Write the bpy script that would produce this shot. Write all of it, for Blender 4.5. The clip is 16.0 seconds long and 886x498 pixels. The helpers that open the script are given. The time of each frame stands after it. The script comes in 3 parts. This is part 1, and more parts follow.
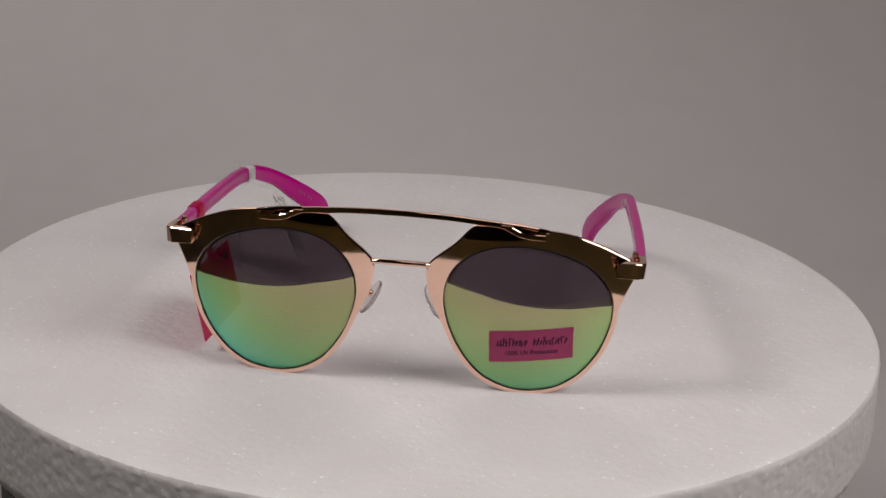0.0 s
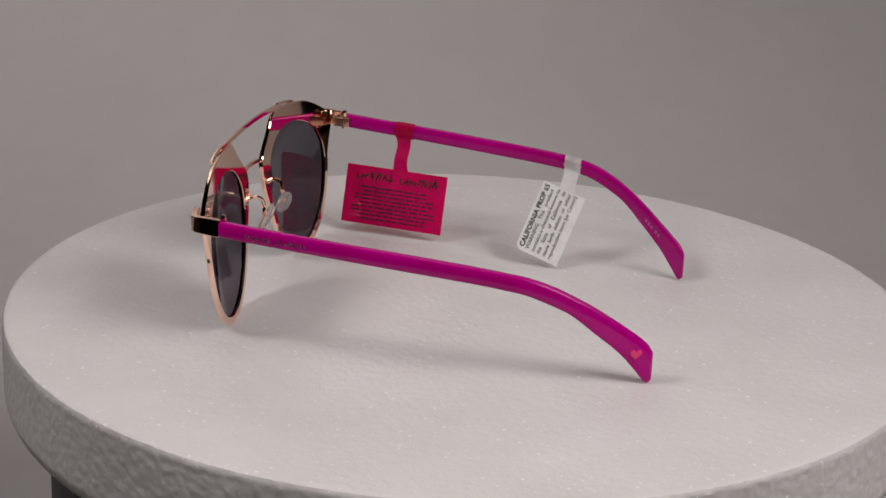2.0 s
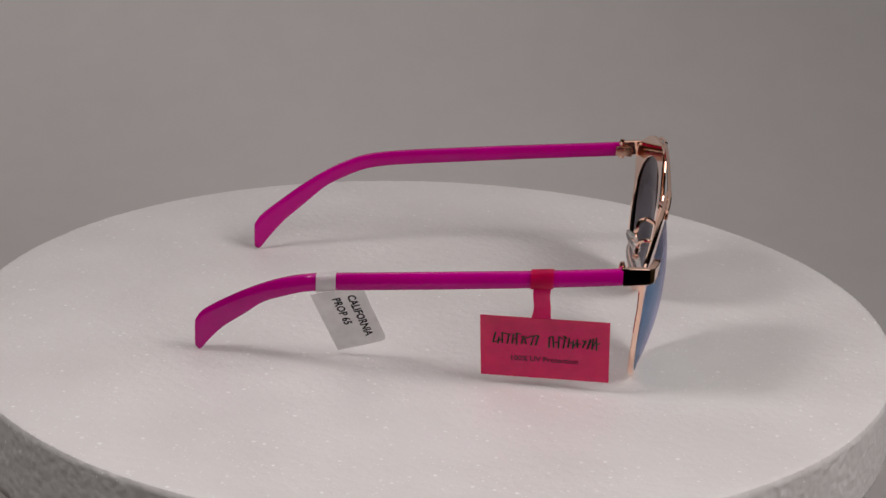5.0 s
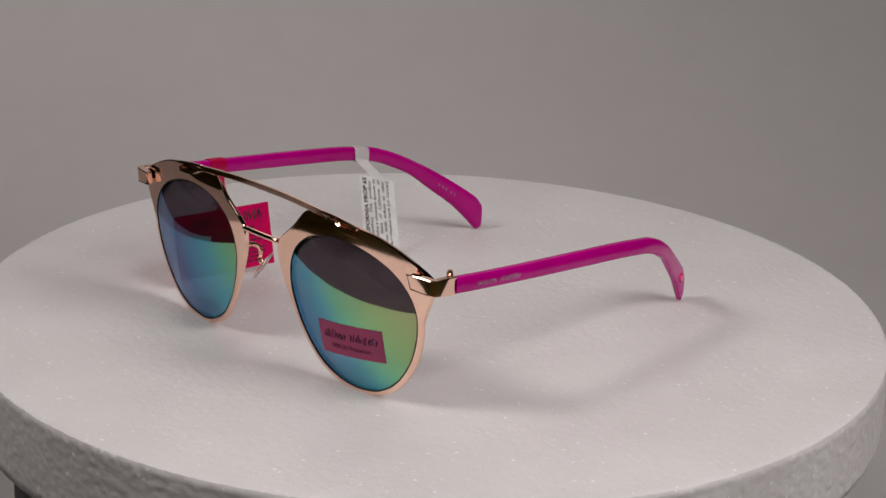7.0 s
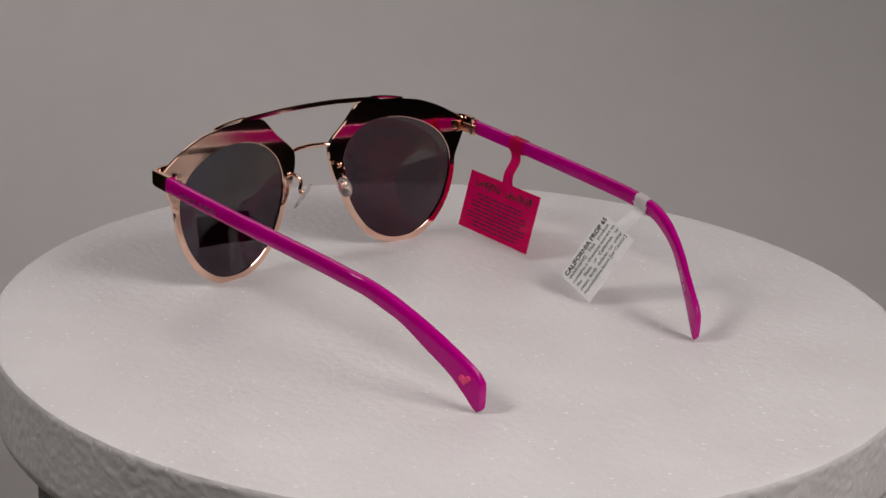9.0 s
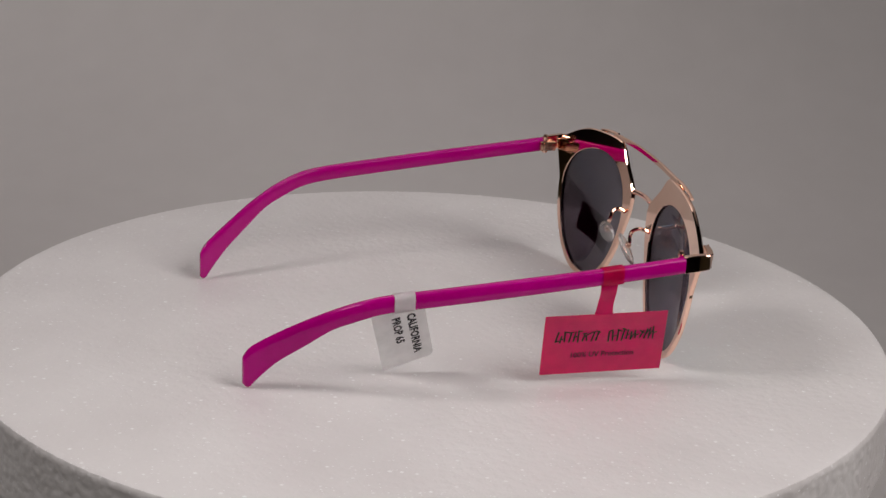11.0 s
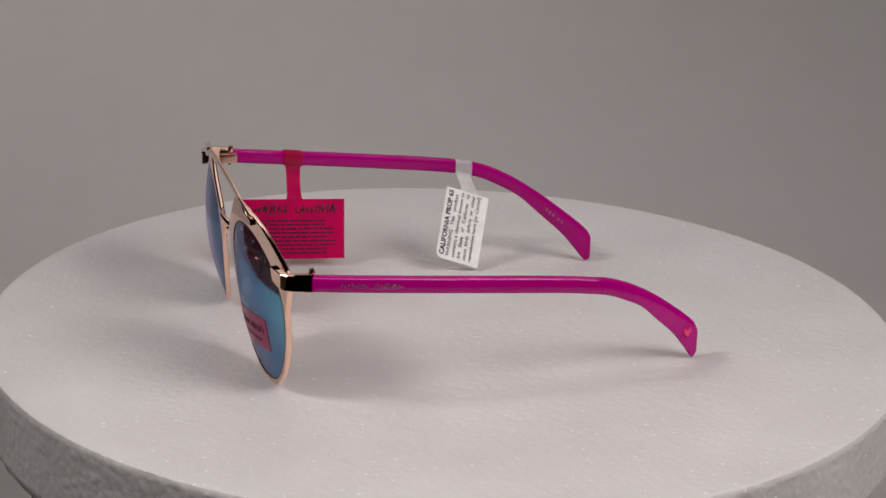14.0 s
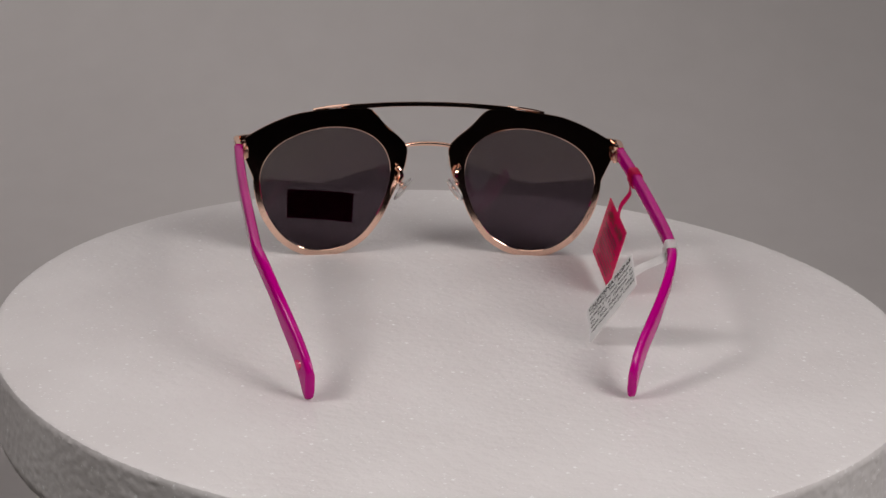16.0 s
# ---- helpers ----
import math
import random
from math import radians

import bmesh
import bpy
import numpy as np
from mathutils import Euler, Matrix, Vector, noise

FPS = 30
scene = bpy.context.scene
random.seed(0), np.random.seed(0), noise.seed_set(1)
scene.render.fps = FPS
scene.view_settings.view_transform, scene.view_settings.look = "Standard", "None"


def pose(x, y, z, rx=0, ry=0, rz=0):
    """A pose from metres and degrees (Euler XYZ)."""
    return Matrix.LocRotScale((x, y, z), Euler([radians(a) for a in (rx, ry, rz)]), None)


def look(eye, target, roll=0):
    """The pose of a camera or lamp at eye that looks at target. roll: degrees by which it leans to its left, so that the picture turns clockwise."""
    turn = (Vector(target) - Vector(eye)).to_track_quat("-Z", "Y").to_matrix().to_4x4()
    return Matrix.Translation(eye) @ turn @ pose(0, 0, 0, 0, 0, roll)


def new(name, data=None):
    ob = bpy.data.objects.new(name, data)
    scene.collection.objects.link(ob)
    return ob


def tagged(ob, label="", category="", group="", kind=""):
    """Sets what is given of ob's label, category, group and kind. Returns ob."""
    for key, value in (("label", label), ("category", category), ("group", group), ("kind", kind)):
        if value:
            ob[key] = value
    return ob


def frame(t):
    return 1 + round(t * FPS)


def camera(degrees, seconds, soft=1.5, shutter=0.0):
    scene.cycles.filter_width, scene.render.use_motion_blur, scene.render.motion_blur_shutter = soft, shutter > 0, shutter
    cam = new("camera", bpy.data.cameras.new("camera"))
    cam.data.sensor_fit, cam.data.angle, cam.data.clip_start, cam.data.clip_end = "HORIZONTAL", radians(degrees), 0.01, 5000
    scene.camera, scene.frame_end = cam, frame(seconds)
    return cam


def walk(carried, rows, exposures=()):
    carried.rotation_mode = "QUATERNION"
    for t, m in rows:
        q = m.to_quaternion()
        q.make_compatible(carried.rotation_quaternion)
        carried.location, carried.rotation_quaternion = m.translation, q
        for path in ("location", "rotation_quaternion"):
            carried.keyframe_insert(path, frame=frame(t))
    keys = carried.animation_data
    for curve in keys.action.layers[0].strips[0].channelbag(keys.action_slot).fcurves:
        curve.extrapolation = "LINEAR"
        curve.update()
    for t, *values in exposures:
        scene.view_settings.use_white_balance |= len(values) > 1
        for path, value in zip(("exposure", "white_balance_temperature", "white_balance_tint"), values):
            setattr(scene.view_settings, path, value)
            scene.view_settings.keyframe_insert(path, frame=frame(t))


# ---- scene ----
# camera: a telephoto view from just above the rim, drifting by a few millimetres
cam = camera(27.39, 16.0)
walk(cam, [
    (0.0, look((0.00020, -0.56925, 0.21401), (0.00147, -0.00121, 0.02079), 2.814)),
    (1.0, look((-0.00023, -0.56832, 0.21408), (-0.00101, -0.00061, 0.01991), 2.807)),
    (2.0, look((-0.00070, -0.57152, 0.21442), (-0.00344, -0.00368, 0.02063), 2.675)),
    (3.2, look((-0.00038, -0.57276, 0.21442), (-0.00098, -0.00505, 0.02024), 2.304)),
    (5.3, look((-0.00020, -0.57416, 0.21555), (-0.00006, -0.00600, 0.02269), 2.057)),
    (6.4, look((0.00013, -0.57015, 0.21436), (0.00194, -0.00184, 0.02196), 2.543)),
    (7.5, look((0.00028, -0.56873, 0.21653), (0.00219, -0.00151, 0.02094), 2.567)),
    (8.6, look((0.00035, -0.57153, 0.21592), (0.00248, -0.00353, 0.02262), 2.709)),
    (9.7, look((0.00035, -0.57575, 0.21375), (0.00244, -0.00651, 0.02413), 2.772)),
    (11.8, look((0.00040, -0.57652, 0.21746), (0.00255, -0.00750, 0.02717), 2.253)),
    (12.8, look((-0.00002, -0.57209, 0.21607), (0.00261, -0.00268, 0.02696), 2.448)),
    (13.8, look((-0.00012, -0.57108, 0.21597), (0.00036, -0.00184, 0.02630), 2.219)),
    (14.9, look((0.00001, -0.57146, 0.21632), (0.00148, -0.00248, 0.02592), 2.144)),
    (16.0, look((-0.00006, -0.57436, 0.21723), (0.00107, -0.00583, 0.02546), 2.453)),
])

# ---- light: a dark room with two soft lamps, one on each side, and a top light, and an added fill for the backdrop ----
world = bpy.data.worlds.new("studio")
scene.world = world
world.use_nodes = True
world.node_tree.nodes["Background"].inputs[0].default_value = (0.9, 0.95, 1.0, 1)
world.node_tree.nodes["Background"].inputs[1].default_value = 0.02


def soft_lamp(name, eye, target, size, watts, colour, spread):
    data = bpy.data.lights.new(name, "AREA")
    data.shape, data.size, data.size_y = "RECTANGLE", size, size
    data.energy, data.color, data.spread = watts, colour, radians(spread)
    lamp = new(name, data)
    lamp.matrix_world = look(eye, target)
    return lamp


soft_lamp("softbox_right", (0.62, -0.46, 0.62), (0.10, -0.19, 0), 0.52, 1.16, (1.0, 0.935, 0.92), 74)
soft_lamp("softbox_left", (-0.66, -0.32, 0.74), (0.08, -0.18, 0), 0.25, 0.66, (1.0, 0.935, 0.92), 74)
soft_lamp("softbox_top", (0.05, -0.28, 0.95), (0.02, -0.16, 0), 0.45, 0.37, (1.0, 0.935, 0.92), 150)
# unseen fill lamp, added only to brighten the backdrop paper
soft_lamp("softbox_backdrop", (-0.45, 0.36, 1.15), (-0.10, 1.2, 0.58), 0.30, 6.0, (1.0, 0.935, 0.92), 130)

# ---- materials ----


def material(name):
    m = bpy.data.materials.new(name)
    m.use_nodes = True
    tree = m.node_tree
    return m, tree, tree.nodes["Principled BSDF"]


def put(tree, kind, **values):
    node = tree.nodes.new(kind)
    for key, value in values.items():
        node.inputs[key.replace("_", " ")].default_value = value
    return node


def ramp(tree, source, stops):
    node = tree.nodes.new("ShaderNodeValToRGB")
    while len(node.color_ramp.elements) < len(stops):
        node.color_ramp.elements.new(0.5)
    for element, (place, colour) in zip(node.color_ramp.elements, stops):
        element.position, element.color = place, (*colour, 1)
    tree.links.new(source, node.inputs[0])
    return node.outputs[0]


def coordinates(tree):
    return tree.nodes.new("ShaderNodeTexCoord").outputs["Object"]


def bumped(tree, shader, heights, strength, distance, hollow=False):
    node = put(tree, "ShaderNodeBump", Strength=strength, Distance=distance)
    node.invert = hollow
    tree.links.new(heights, node.inputs["Height"])
    tree.links.new(node.outputs[0], shader.inputs["Normal"])
    return node


def varied(name, dark, light, scale, rough, bump=0.0, metal=0.0, distance=0.0002):
    """A surface whose colour wanders between two tones at two scales, with fine relief."""
    m, tree, shader = material(name)
    where = coordinates(tree)
    broad = put(tree, "ShaderNodeTexNoise", Scale=scale, Detail=3.0)
    fine = put(tree, "ShaderNodeTexNoise", Scale=scale * 14, Detail=4.0)
    for node in (broad, fine):
        tree.links.new(where, node.inputs["Vector"])
    both = tree.nodes.new("ShaderNodeMath")
    both.operation = "MULTIPLY_ADD"
    tree.links.new(fine.outputs[0], both.inputs[0])
    both.inputs[1].default_value = 0.4
    tree.links.new(broad.outputs[0], both.inputs[2])
    tree.links.new(ramp(tree, both.outputs[0], [(0.45, dark), (0.95, light)]), shader.inputs["Base Color"])
    shader.inputs["Roughness"].default_value = rough
    shader.inputs["Metallic"].default_value = metal
    if bump:
        bumped(tree, shader, fine.outputs[0], bump, distance)
    return m


def foam_material(name, cell, strength, distance, dark, light, rough, glint_scale):
    """Moulded beads: low cells, fine grain, and light glints of many sizes painted in as white spots."""
    m, tree, shader = material(name)
    where = coordinates(tree)
    beads = put(tree, "ShaderNodeTexVoronoi", Scale=1 / cell, Randomness=1.0)
    small = put(tree, "ShaderNodeTexVoronoi", Scale=2.6 / cell, Randomness=1.0)
    broad = put(tree, "ShaderNodeTexNoise", Scale=22.0, Detail=3.0)
    patch = put(tree, "ShaderNodeTexNoise", Scale=38.0, Detail=4.0)
    grain = put(tree, "ShaderNodeTexNoise", Scale=1100.0, Detail=3.0)
    for node in (beads, small, broad, patch, grain):
        tree.links.new(where, node.inputs["Vector"])

    def combine(kind, a, b, c=None):
        node = tree.nodes.new("ShaderNodeMath")
        node.operation = kind
        for k, v in enumerate((a, b, c)):
            if v is None:
                continue
            if isinstance(v, float):
                node.inputs[k].default_value = v
            else:
                tree.links.new(v, node.inputs[k])
        return node.outputs[0]
    relief = combine("MULTIPLY_ADD", small.outputs["Distance"], 0.35, beads.outputs["Distance"])
    relief = combine("MULTIPLY_ADD", grain.outputs[0], 0.3, relief)
    # painted glints: scattered white spots in the base colour, in two sizes
    glint_marks = None
    for scale, core, rare in ((glint_scale, 0.22, 0.80), (glint_scale * 2.3, 0.24, 0.86)):
        glint_cells = put(tree, "ShaderNodeTexVoronoi", Scale=scale, Randomness=1.0)
        wobble = put(tree, "ShaderNodeTexNoise", Scale=scale * 1.7, Detail=2.0)
        for node in (glint_cells, wobble):
            tree.links.new(where, node.inputs["Vector"])
        uneven = combine("MULTIPLY_ADD", wobble.outputs[0], 0.3, glint_cells.outputs["Distance"])
        spot = ramp(tree, uneven, [(core, (1, 1, 1)), (core + 0.14, (0, 0, 0))])
        picked = combine("MULTIPLY_ADD", patch.outputs[0], 0.5, glint_cells.outputs["Color"])
        picked = ramp(tree, picked, [(rare, (0, 0, 0)), (rare + 0.2, (1, 1, 1))])
        here = combine("MULTIPLY", spot, picked)
        glint_marks = here if glint_marks is None else combine("MAXIMUM", glint_marks, here)
    tint = tree.nodes.new("ShaderNodeMix")
    tint.data_type = "RGBA"
    tree.links.new(glint_marks, tint.inputs["Factor"])
    tree.links.new(ramp(tree, broad.outputs[0], [(0.3, dark), (0.7, light)]), tint.inputs[6])
    tint.inputs[7].default_value = (0.95, 0.95, 0.95, 1)
    tree.links.new(tint.outputs[2], shader.inputs["Base Color"])
    # some bead faces are smooth and glint
    tree.links.new(ramp(tree, small.outputs["Color"], [(0.0, (rough - 0.08,) * 3), (0.4, (rough,) * 3)]), shader.inputs["Roughness"])
    bumped(tree, shader, relief, strength, distance, True)
    return m


FOAM_TOP = foam_material("white_foam_top", 0.0032, 0.5, 0.0005, (0.73, 0.705, 0.70), (0.80, 0.78, 0.775), 0.42, 300.0)
FOAM_SIDE = foam_material("white_foam_cut_side", 0.0044, 0.25, 0.0006, (0.66, 0.63, 0.62), (0.76, 0.74, 0.73), 0.5, 260.0)
TABLE = varied("dark_yellowish_wood", (0.003, 0.0027, 0.0015), (0.075, 0.06, 0.007), 5.0, 0.55, 0.1)
BACKDROP = varied("grey_backdrop_paper", (0.56, 0.535, 0.525), (0.61, 0.585, 0.575), 3.0, 0.9, 0.15)
ROOM = varied("dark_studio_paint", (0.042, 0.037, 0.041), (0.056, 0.050, 0.055), 2.0, 0.9)
DRUM = varied("black_turntable_plastic", (0.018, 0.017, 0.017), (0.03, 0.028, 0.028), 40.0, 0.5, 0.1)
GOLD = varied("polished_rose_gold", (0.93, 0.60, 0.46), (0.98, 0.68, 0.54), 60.0, 0.05, 0.02, 1.0, 0.00005)
GOLD_DARK = varied("dark_gold_screws", (0.55, 0.33, 0.24), (0.75, 0.48, 0.36), 200.0, 0.25, 0.05, 1.0)
INK = varied("black_print", (0.012, 0.011, 0.014), (0.03, 0.028, 0.03), 300.0, 0.9)
PURPLE_INK = varied("dark_purple_print", (0.05, 0.004, 0.03), (0.09, 0.008, 0.05), 300.0, 0.9)
SILVER = varied("silver_print", (0.62, 0.42, 0.60), (0.85, 0.62, 0.80), 400.0, 0.25, 0.05, 0.9)
HEART = varied("coral_enamel", (0.80, 0.03, 0.17), (0.90, 0.05, 0.24), 200.0, 0.2)
SEAM = varied("black_rim_gasket", (0.010, 0.009, 0.010), (0.02, 0.018, 0.02), 200.0, 0.4)


def plastic(name, dark, light, rough, through_light, clear=0.0):
    m = varied(name, dark, light, 45.0, rough, 0.03)
    shader = m.node_tree.nodes["Principled BSDF"]
    shader.inputs["Subsurface Weight"].default_value = through_light
    shader.inputs["Subsurface Radius"].default_value = (0.006, 0.001, 0.004)
    shader.inputs["Subsurface Scale"].default_value = 1.0
    shader.inputs["Transmission Weight"].default_value = clear
    shader.inputs["Coat Weight"].default_value = 0.05
    shader.inputs["Specular IOR Level"].default_value = 0.24
    shader.inputs["Coat Roughness"].default_value = 0.08
    return m


MAGENTA = plastic("magenta_plastic", (0.43, 0.0, 0.188), (0.53, 0.0, 0.242), 0.12, 0.06)


def film(name, colour, glow, rough, gloss=0.5, clear=0.0):
    """Thin card or film that scatters some of the light through and lets some pass straight."""
    m, tree, shader = material(name)
    where = coordinates(tree)
    noise_node = put(tree, "ShaderNodeTexNoise", Scale=250.0, Detail=4.0)
    tree.links.new(where, noise_node.inputs["Vector"])
    low = tuple(v * 0.9 for v in colour)
    tone = ramp(tree, noise_node.outputs[0], [(0.35, low), (0.65, colour)])
    tree.links.new(tone, shader.inputs["Base Color"])
    shader.inputs["Roughness"].default_value = rough
    shader.inputs["Specular IOR Level"].default_value = gloss
    scatter = put(tree, "ShaderNodeBsdfTranslucent")
    straight = put(tree, "ShaderNodeBsdfTransparent")
    tree.links.new(tone, scatter.inputs["Color"])
    tree.links.new(tone, straight.inputs["Color"])
    last = shader.outputs[0]
    for share, other in ((glow, scatter), (clear, straight)):
        if share:
            mix = put(tree, "ShaderNodeMixShader", Fac=share)
            tree.links.new(last, mix.inputs[1])
            tree.links.new(other.outputs[0], mix.inputs[2])
            last = mix.outputs[0]
    tree.links.new(last, tree.nodes["Material Output"].inputs["Surface"])
    return m


PINK_FILM = film("pink_tag_film", (0.92, 0.012, 0.22), 0.35, 0.16, 1.0, 0.3)
STICKER_FILM = film("dull_pink_sticker", (0.45, 0.033, 0.145), 0.15, 0.3)
WHITE_CARD = film("white_tag_paper", (0.985, 0.98, 0.97), 0.15, 0.28)
PALE_PRINT = varied("pale_print", (0.46, 0.06, 0.30), (0.54, 0.12, 0.38), 400.0, 0.4, 0.05)


def lens_mirror():
    """The coated front face: a tinted see-through body under a mirror that turns from yellow-green to blue."""
    m, tree, shader = material("rainbow_mirror_coating")
    tree.nodes.remove(shader)
    facing = put(tree, "ShaderNodeLayerWeight", Blend=0.5)
    hue = ramp(tree, facing.outputs["Facing"], [
        (0.00, (0.44, 0.33, 0.22)), (0.06, (0.39, 0.345, 0.17)), (0.14, (0.34, 0.385, 0.14)), (0.25, (0.22, 0.42, 0.15)),
        (0.34, (0.12, 0.44, 0.26)), (0.43, (0.06, 0.36, 0.46)), (0.62, (0.07, 0.24, 0.46)), (1.0, (0.4, 0.4, 0.5))])
    gloss = put(tree, "ShaderNodeBsdfGlossy", Roughness=0.035)
    tree.links.new(hue, gloss.inputs["Color"])
    clear = put(tree, "ShaderNodeBsdfTransparent", Color=(0.42, 0.36, 0.40, 1))
    add = tree.nodes.new("ShaderNodeAddShader")
    tree.links.new(gloss.outputs[0], add.inputs[0])
    tree.links.new(clear.outputs[0], add.inputs[1])
    tree.links.new(add.outputs[0], tree.nodes["Material Output"].inputs["Surface"])
    return m


def lens_back():
    m, tree, shader = material("grey_tinted_lens_back")
    tree.nodes.remove(shader)
    gloss = put(tree, "ShaderNodeBsdfGlossy", Color=(0.6, 0.58, 0.6, 1), Roughness=0.04)
    clear = put(tree, "ShaderNodeBsdfTransparent", Color=(0.225, 0.205, 0.225, 1))
    facing = put(tree, "ShaderNodeLayerWeight", Blend=0.5)
    share = ramp(tree, facing.outputs["Facing"], [(0.0, (0.045,) * 3), (0.45, (0.06,) * 3), (0.75, (0.2,) * 3), (1.0, (0.9,) * 3)])
    mix = tree.nodes.new("ShaderNodeMixShader")
    tree.links.new(share, mix.inputs[0])
    tree.links.new(clear.outputs[0], mix.inputs[1])
    tree.links.new(gloss.outputs[0], mix.inputs[2])
    tree.links.new(mix.outputs[0], tree.nodes["Material Output"].inputs["Surface"])
    return m


def clear_plastic():
    m, tree, shader = material("clear_silicone")
    shader.inputs["Base Color"].default_value = (1.0, 0.99, 0.98, 1)
    shader.inputs["Roughness"].default_value = 0.08
    shader.inputs["Transmission Weight"].default_value = 0.88
    shader.inputs["IOR"].default_value = 1.42
    return m


MIRROR, LENS_BACK, CLEAR = lens_mirror(), lens_back(), clear_plastic()

# ---- mesh helpers; the sunglasses and tags are drawn in millimetres ----
MM = 0.001


def part(name, bm, mat, parent=None, label="", smooth=True, at=None, sharp=38):
    """Links a bmesh as one mesh object under a thing or a part."""
    mesh = bpy.data.meshes.new(name)
    bmesh.ops.recalc_face_normals(bm, faces=bm.faces)
    bm.to_mesh(mesh)
    bm.free()
    for m in (mat if isinstance(mat, (list, tuple)) else [mat]):
        mesh.materials.append(m)
    if smooth:
        mesh.shade_smooth()
        mesh.set_sharp_from_angle(angle=radians(sharp))
    ob = new(name, mesh)
    if parent is not None:
        ob.parent = parent
    if at is not None:
        ob.matrix_basis = at
    if label:
        ob["label"] = label
    return ob


def smooth_curve(points, steps, closed=False):
    """Catmull-Rom through the points."""
    pts = [Vector(p) for p in points]
    n, out = len(pts), []
    for i in range(n if closed else n - 1):
        a, b, c, d = (pts[(i + k) % n] if closed else pts[min(max(i + k, 0), n - 1)] for k in (-1, 0, 1, 2))
        for s in range(steps):
            t = s / steps
            out.append(0.5 * (2 * b + (c - a) * t + (2 * a - 5 * b + 4 * c - d) * t * t + (3 * b - a - 3 * c + d) * t ** 3))
    if not closed:
        out.append(pts[-1])
    return out


def sweep(bm, path, section, up=Vector((0, 0, 1)), cap=True):
    """Sweeps a section, a function of the fraction along the path that gives (side, up) offsets."""
    rings, n = [], len(path)
    for i, p in enumerate(path):
        ahead = (path[min(i + 1, n - 1)] - path[max(i - 1, 0)]).normalized()
        side = ahead.cross(up).normalized()
        top = side.cross(ahead)
        rings.append([bm.verts.new(p + side * a + top * b) for a, b in section(i / (n - 1))])
    for one, two in zip(rings, rings[1:]):
        for k in range(len(one)):
            bm.faces.new((one[k], one[k - 1], two[k - 1], two[k]))
    if cap:
        bm.faces.new(rings[0]), bm.faces.new(rings[-1])
    return bm


def oval(a, b, n=12, power=1.0):
    """An oval or, with a power under one, a rounded-off rectangle."""
    out = []
    for k in range(n):
        t = 2 * math.pi * (k + 0.5) / n
        c, s = math.cos(t), math.sin(t)
        out.append((a * math.copysign(abs(c) ** power, c), b * math.copysign(abs(s) ** power, s)))
    return out


def chamfered(a, b, c):
    return [(a, b - c), (a - c, b), (c - a, b), (-a, b - c), (-a, c - b), (c - a, -b), (a - c, -b), (a, c - b)]


def rod(points, radius, steps=6, sides=10, flat=1.0):
    path = smooth_curve(points, steps) if steps > 1 else [Vector(p) for p in points]
    return sweep(bmesh.new(), path, lambda f: oval(radius, radius * flat, sides))


def block(size, bevel, centre=(0, 0, 0)):
    bm = bmesh.new()
    bmesh.ops.create_cube(bm, size=1.0)
    bmesh.ops.scale(bm, vec=size, verts=bm.verts)
    bmesh.ops.bevel(bm, geom=bm.edges[:], offset=bevel, segments=2, affect="EDGES", profile=0.6)
    bmesh.ops.translate(bm, vec=centre, verts=bm.verts)
    return bm


# ---- the setting ----


def build_setting():
    # one sheet of grey paper: a table top that sweeps up into a wall
    bm = bmesh.new()
    line = [(y, -0.16) for y in (-0.02, 0.15, 0.3, 0.5)]
    line += [(0.5 + 0.35 * math.sin(a), -0.16 + 0.35 * (1 - math.cos(a))) for a in np.linspace(0.12, math.pi / 2, 14)]
    line += [(0.85, z) for z in (0.4, 0.8, 1.3, 1.9)]
    for i in range(24):
        for k in range(len(line) - 1):
            for drop in (0.0, 0.006):
                bm.faces.new([bm.verts.new((x, y + drop, z - drop)) for x, (y, z) in
                              ((-0.6 + i / 20, line[k]), (-0.55 + i / 20, line[k]), (-0.55 + i / 20, line[k + 1]), (-0.6 + i / 20, line[k + 1]))])
    bmesh.ops.remove_doubles(bm, verts=bm.verts, dist=0.0005)
    tagged(part("backdrop", bm, BACKDROP), "seamless grey paper backdrop sweeping up behind the turntable", "backdrop", kind="structure")

    # the dark room round it
    def wall(name, size, centre, words):
        tagged(part(name, block(size, 0.01, centre), ROOM, smooth=False), words, name.split("_")[0], kind="structure")
    wall("wall_south", (4.2, 0.1, 3.2), (0, -2.1, 0.6), "dark painted studio wall behind the camera")
    wall("wall_north", (4.2, 0.1, 3.2), (0, 1.5, 0.6), "dark painted studio wall behind the backdrop")
    wall("wall_east", (0.1, 3.5, 3.2), (2.05, -0.3, 0.6), "dark painted studio side wall")
    wall("wall_west", (0.1, 3.5, 3.2), (-2.05, -0.3, 0.6), "dark painted studio side wall")
    wall("ceiling", (4.2, 3.8, 0.1), (0, -0.3, 2.25), "dark painted studio ceiling")
    wall("floor", (4.2, 3.8, 0.1), (0, -0.3, -1.05), "dark studio floor")
    table = part("table", block((2.9, 1.4, 0.04), 0.004, (0, 0.14, -0.20)), TABLE, smooth=False)
    tagged(table, "dark yellowish wooden table under the grey paper", "table", kind="structure")


DISC_CENTRE = Vector((-0.00670, 0.00281, 0.0))
DISC_TILT = (0.00296, 0.00368)


